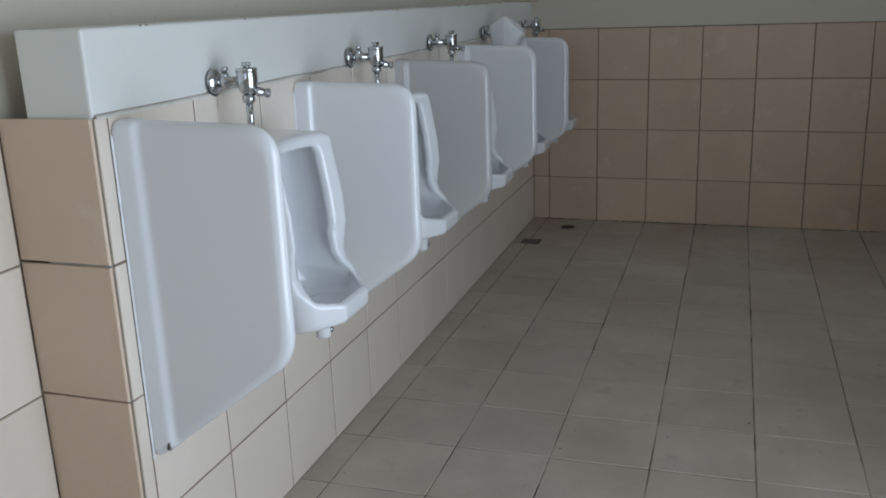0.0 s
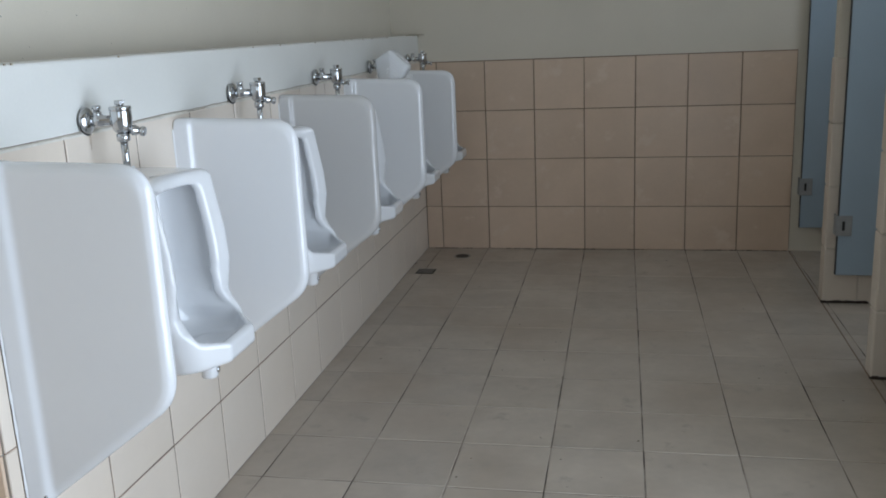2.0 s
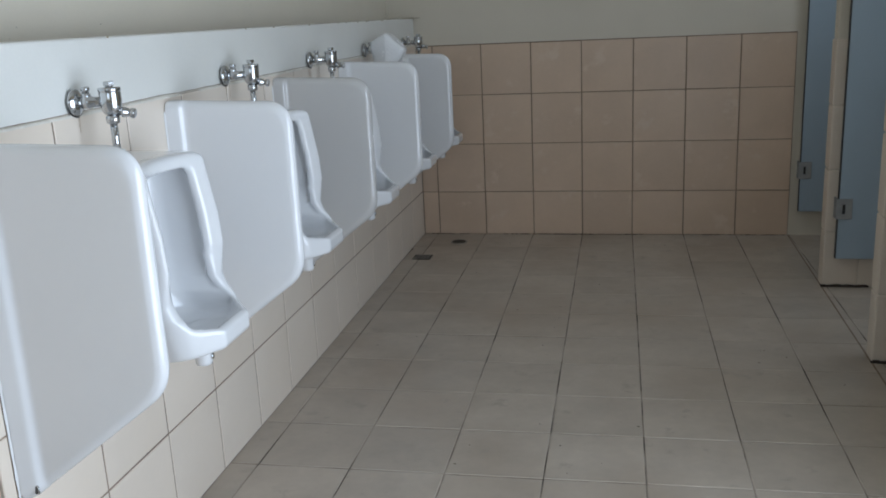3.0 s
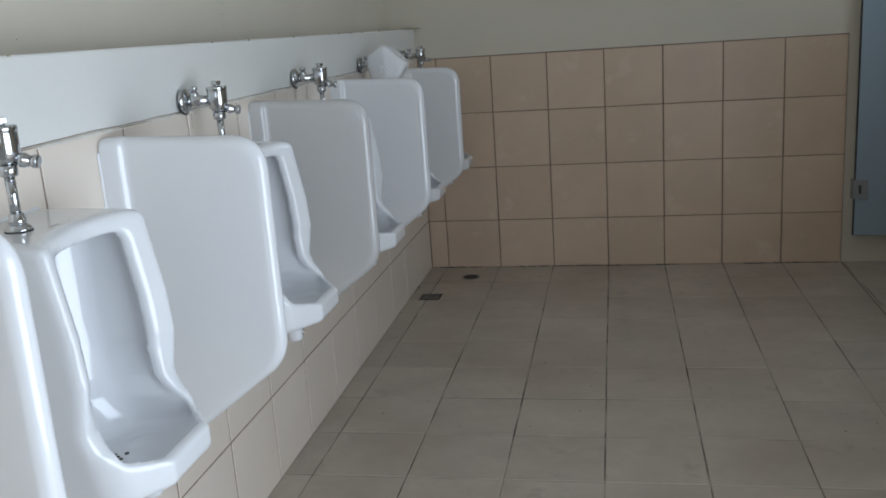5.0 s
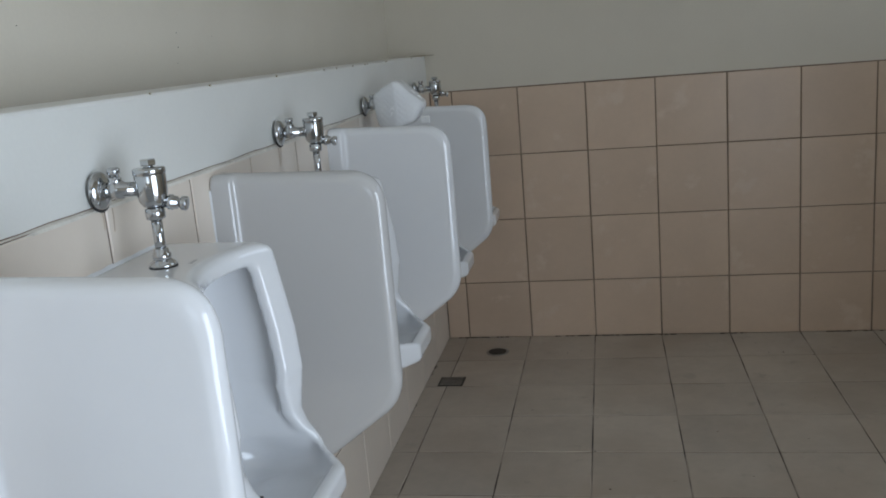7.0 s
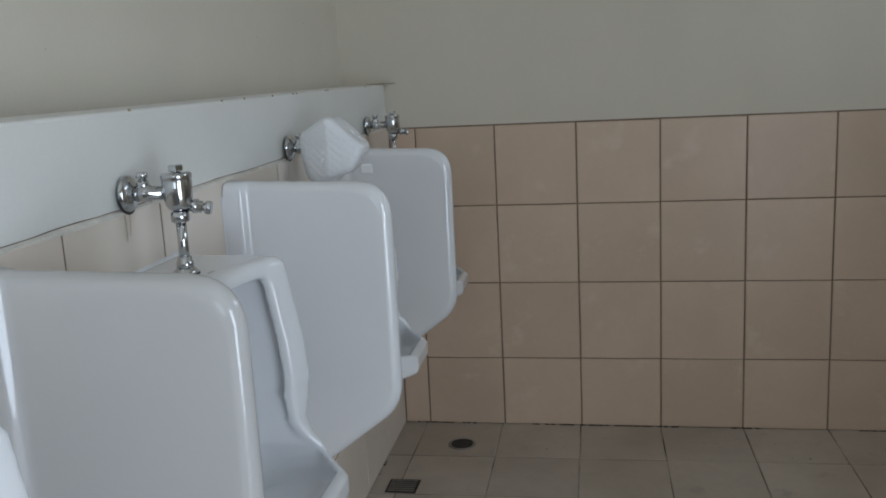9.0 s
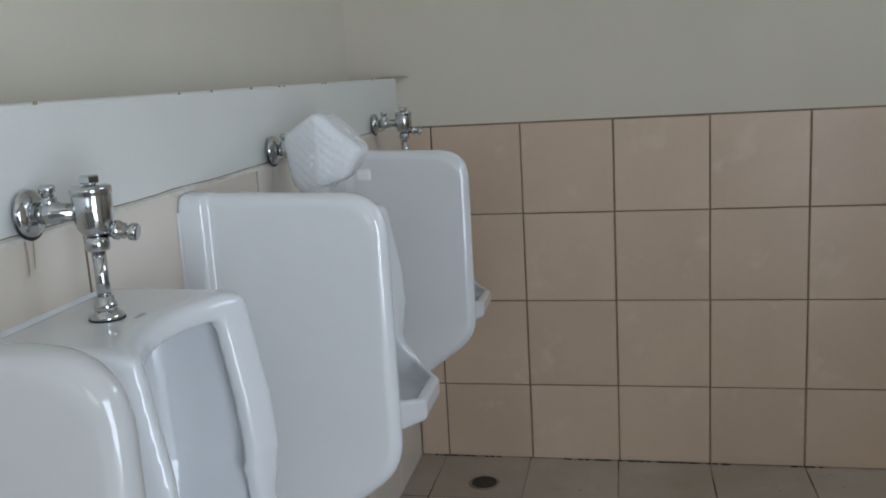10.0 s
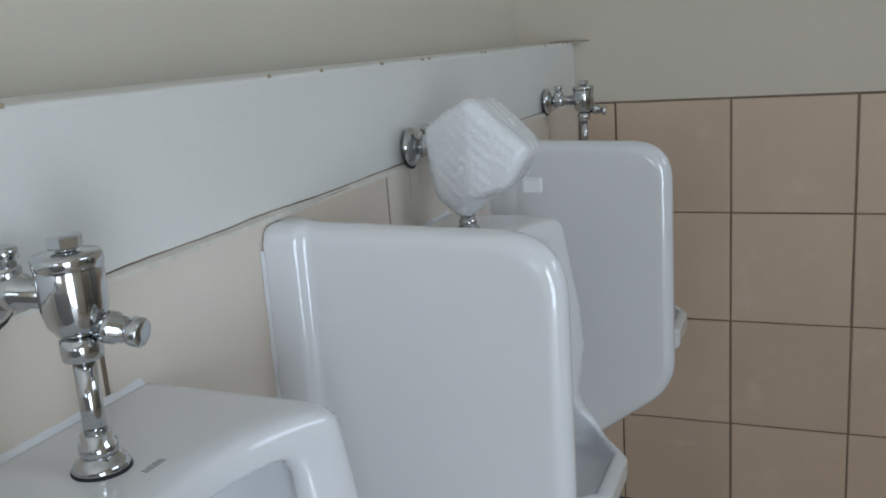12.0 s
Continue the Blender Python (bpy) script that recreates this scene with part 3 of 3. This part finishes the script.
# ---- floor drains ----
round_drain = tagged(new("floor_drain"), "round dark floor drain near the corner", "drain")
round_drain.matrix_basis = pose(0.16, -0.216, 0.0)
part("drain_rim", lathe(((0.052, 0.0), (0.052, 0.0025), (0.044, 0.003), (0.042, 0.001))), STEEL, round_drain, "dull steel ring", True)
part("drain_cup", lathe(((0.040, 0.0008), (0.041, 0.0032), (0.020, 0.0024))), DRAIN, round_drain, "black opening")
square_drain = tagged(new("floor_grate"), "small square dark floor grate beside the wall", "drain")
square_drain.matrix_basis = pose(0.012, -0.575, 0.0)
part("grate_frame", boxed((-0.053, -0.05, -0.001), (0.053, 0.05, 0.002), 0.001, segments=1), DRAIN, square_drain)
for i in range(6):
    part("grate_bar", boxed((-0.045, -0.040 + i * 0.015, 0.002), (0.045, -0.034 + i * 0.015, 0.0035)), STEEL, square_drain)


# ---- small marks: grime in corners, chips and specks ----
def grime(name, start, end, size, count, label):
    bm = bmesh.new()
    a, e = Vector(start), Vector(end)
    for i in range(count):
        s = random.random()
        if noise.noise(Vector((s * 9, start[0] * 3, start[1]))) < -0.1:
            continue
        p = a.lerp(e, s)
        r = size * random.uniform(0.3, 1.0)
        q = bmesh.ops.create_icosphere(bm, subdivisions=1, radius=r)
        bmesh.ops.transform(bm, matrix=Matrix.Translation(p) @ Matrix.Diagonal((random.uniform(0.8, 2.6), 0.6, 0.5, 1)), verts=q["verts"])
    return tagged(part(name, bm, DIRT), label, "dirt", kind="stuff")


grime("corner_grime", (-0.08, -0.010, 0.001), (2.1, -0.010, 0.001), 0.0065, 300, "black grime along the foot of the end wall")
grime("wall_foot_grime", (-0.062, -4.0, 0.001), (-0.094, -0.02, 0.001), 0.0035, 240, "dark grime along the foot of the tiled wall")
bm = bmesh.new()
for i in range(16):
    y = random.uniform(-3.9, -0.05)
    box(bm, (-0.009, y, LEDGE - 0.003 * y - 0.003), (-0.006, y + random.uniform(0.002, 0.006), LEDGE - 0.003 * y + random.uniform(0.0003, 0.0012)), 0, CHASE)
tagged(part("paint_chips", bm, STAIN), "small chips along the painted ledge", "chips", kind="stuff")
bm = bmesh.new()
for i in range(40):
    q = bmesh.ops.create_icosphere(bm, subdivisions=1, radius=random.uniform(0.0006, 0.0017))
    p = (RECESS_X + 0.0005, random.uniform(-3.9, -0.1), LEDGE + abs(random.gauss(0, 0.12)) + 0.01) if i < 22 else \
        tuple(CHASE @ Vector((0.001, random.uniform(-3.6, -0.1), random.uniform(0.95, 1.15))))
    bmesh.ops.transform(bm, matrix=Matrix.Translation(p) @ Matrix.Diagonal((0.4, 1.3, 1, 1)), verts=q["verts"])
tagged(part("wall_specks", bm, DIRT), "small dark specks on the wall", "specks", kind="stuff")
bm = bmesh.new()
for i in range(30):
    x, y = -0.175 + random.uniform(0, 0.085), -0.012 - abs(random.gauss(0, 0.012))
    box(bm, (x, y, LEDGE), (x + random.uniform(0.01, 0.03), y + 0.008, LEDGE + random.uniform(0.001, 0.005)))
tagged(part("ledge_stain", bm, STAIN), "brown stain on the ledge in the corner", "stain", kind="stuff")
bm = bmesh.new()
for i in range(70):
    q = bmesh.ops.create_icosphere(bm, subdivisions=1, radius=random.uniform(0.0012, 0.0035))
    bmesh.ops.transform(bm, matrix=Matrix.Translation((random.uniform(0, 2.0), random.uniform(-4.5, -0.1), 0.0005)) @ Matrix.Diagonal((1.4, 1, 0.3, 1)), verts=q["verts"])
tagged(part("floor_crumbs", bm, DIRT), "small dark crumbs on the floor", "crumbs", kind="stuff")

# ---- tiles, laid last ----
UP_Y = Matrix(((1, 0, 0, 0), (0, 0, -1, 0), (0, 1, 0, 0), (0, 0, 0, 1)))       # tile plane facing -y: u along x, v up
OUT_X = Matrix(((0, 0, 1, 0), (1, 0, 0, 0), (0, 1, 0, 0), (0, 0, 0, 1)))       # tile plane facing +x: u along y, v up
lay(wall_north, [-0.1] + [0.3 * i for i in range(8)], ROWS, UP_Y, WALL_TILE, 0.0038, T, 0.0056)
for i in range(1, 7):
    part("joint", boxed((0.3 * i - 0.0027, -0.0055, 0.004), (0.3 * i + 0.0027, 0.0, 1.1685)), GROUT_LIGHT, wall_north)
chase_us = [CHASE_END] + [-1.252 - 0.309 * k for k in range(9, -5, -1)] + [-0.012]
lay(chase, chase_us, CHASE_ROWS, CHASE @ pose(-T, 0, 0) @ OUT_X, CHASE_TILE, 0.005, T, 0.006)
lay(chase, [-0.272, -0.042], CHASE_ROWS, pose(0, CHASE_END, 0) @ UP_Y, WALL_TILE, 0.005, T)
lay(wall_west, [CHASE_END - 0.3075 * k - 0.01 for k in range(6, -1, -1)], ROWS, pose(RECESS_X, 0, 0) @ OUT_X, CHASE_TILE, 0.005, T, 0.006)
FLOOR_XS = [0.0035 + 0.303 * k for k in range(-1, 12)]
FLOOR_YS = [-0.315 - 0.304 * k for k in range(16, -1, -1)] + [0.02]
FLOOR_GRID = Matrix.Translation((0.609, -0.923, 0)) @ Matrix.Rotation(radians(0.9), 4, "Z") @ Matrix.Translation((-0.609, 0.923, 0))
lay(floor, FLOOR_XS, FLOOR_YS, FLOOR_GRID @ pose(0, 0, -T), FLOOR_TILE, 0.0043, T)
# the floor behind the walk's start, in one piece
bm = bmesh.new()
for i in range(9):
    for k in range(9):
        x0, y0 = -0.2995 + 0.303 * i, -5.483 - 0.304 * k
        box(bm, (x0 + 0.003, y0 + 0.003, -T), (x0 + 0.300, y0 + 0.301, 0))
bm.transform(FLOOR_GRID)
ob = part("tile_field", bm, FLOOR_TILE, floor)
tagged(ob, kind="stuff")
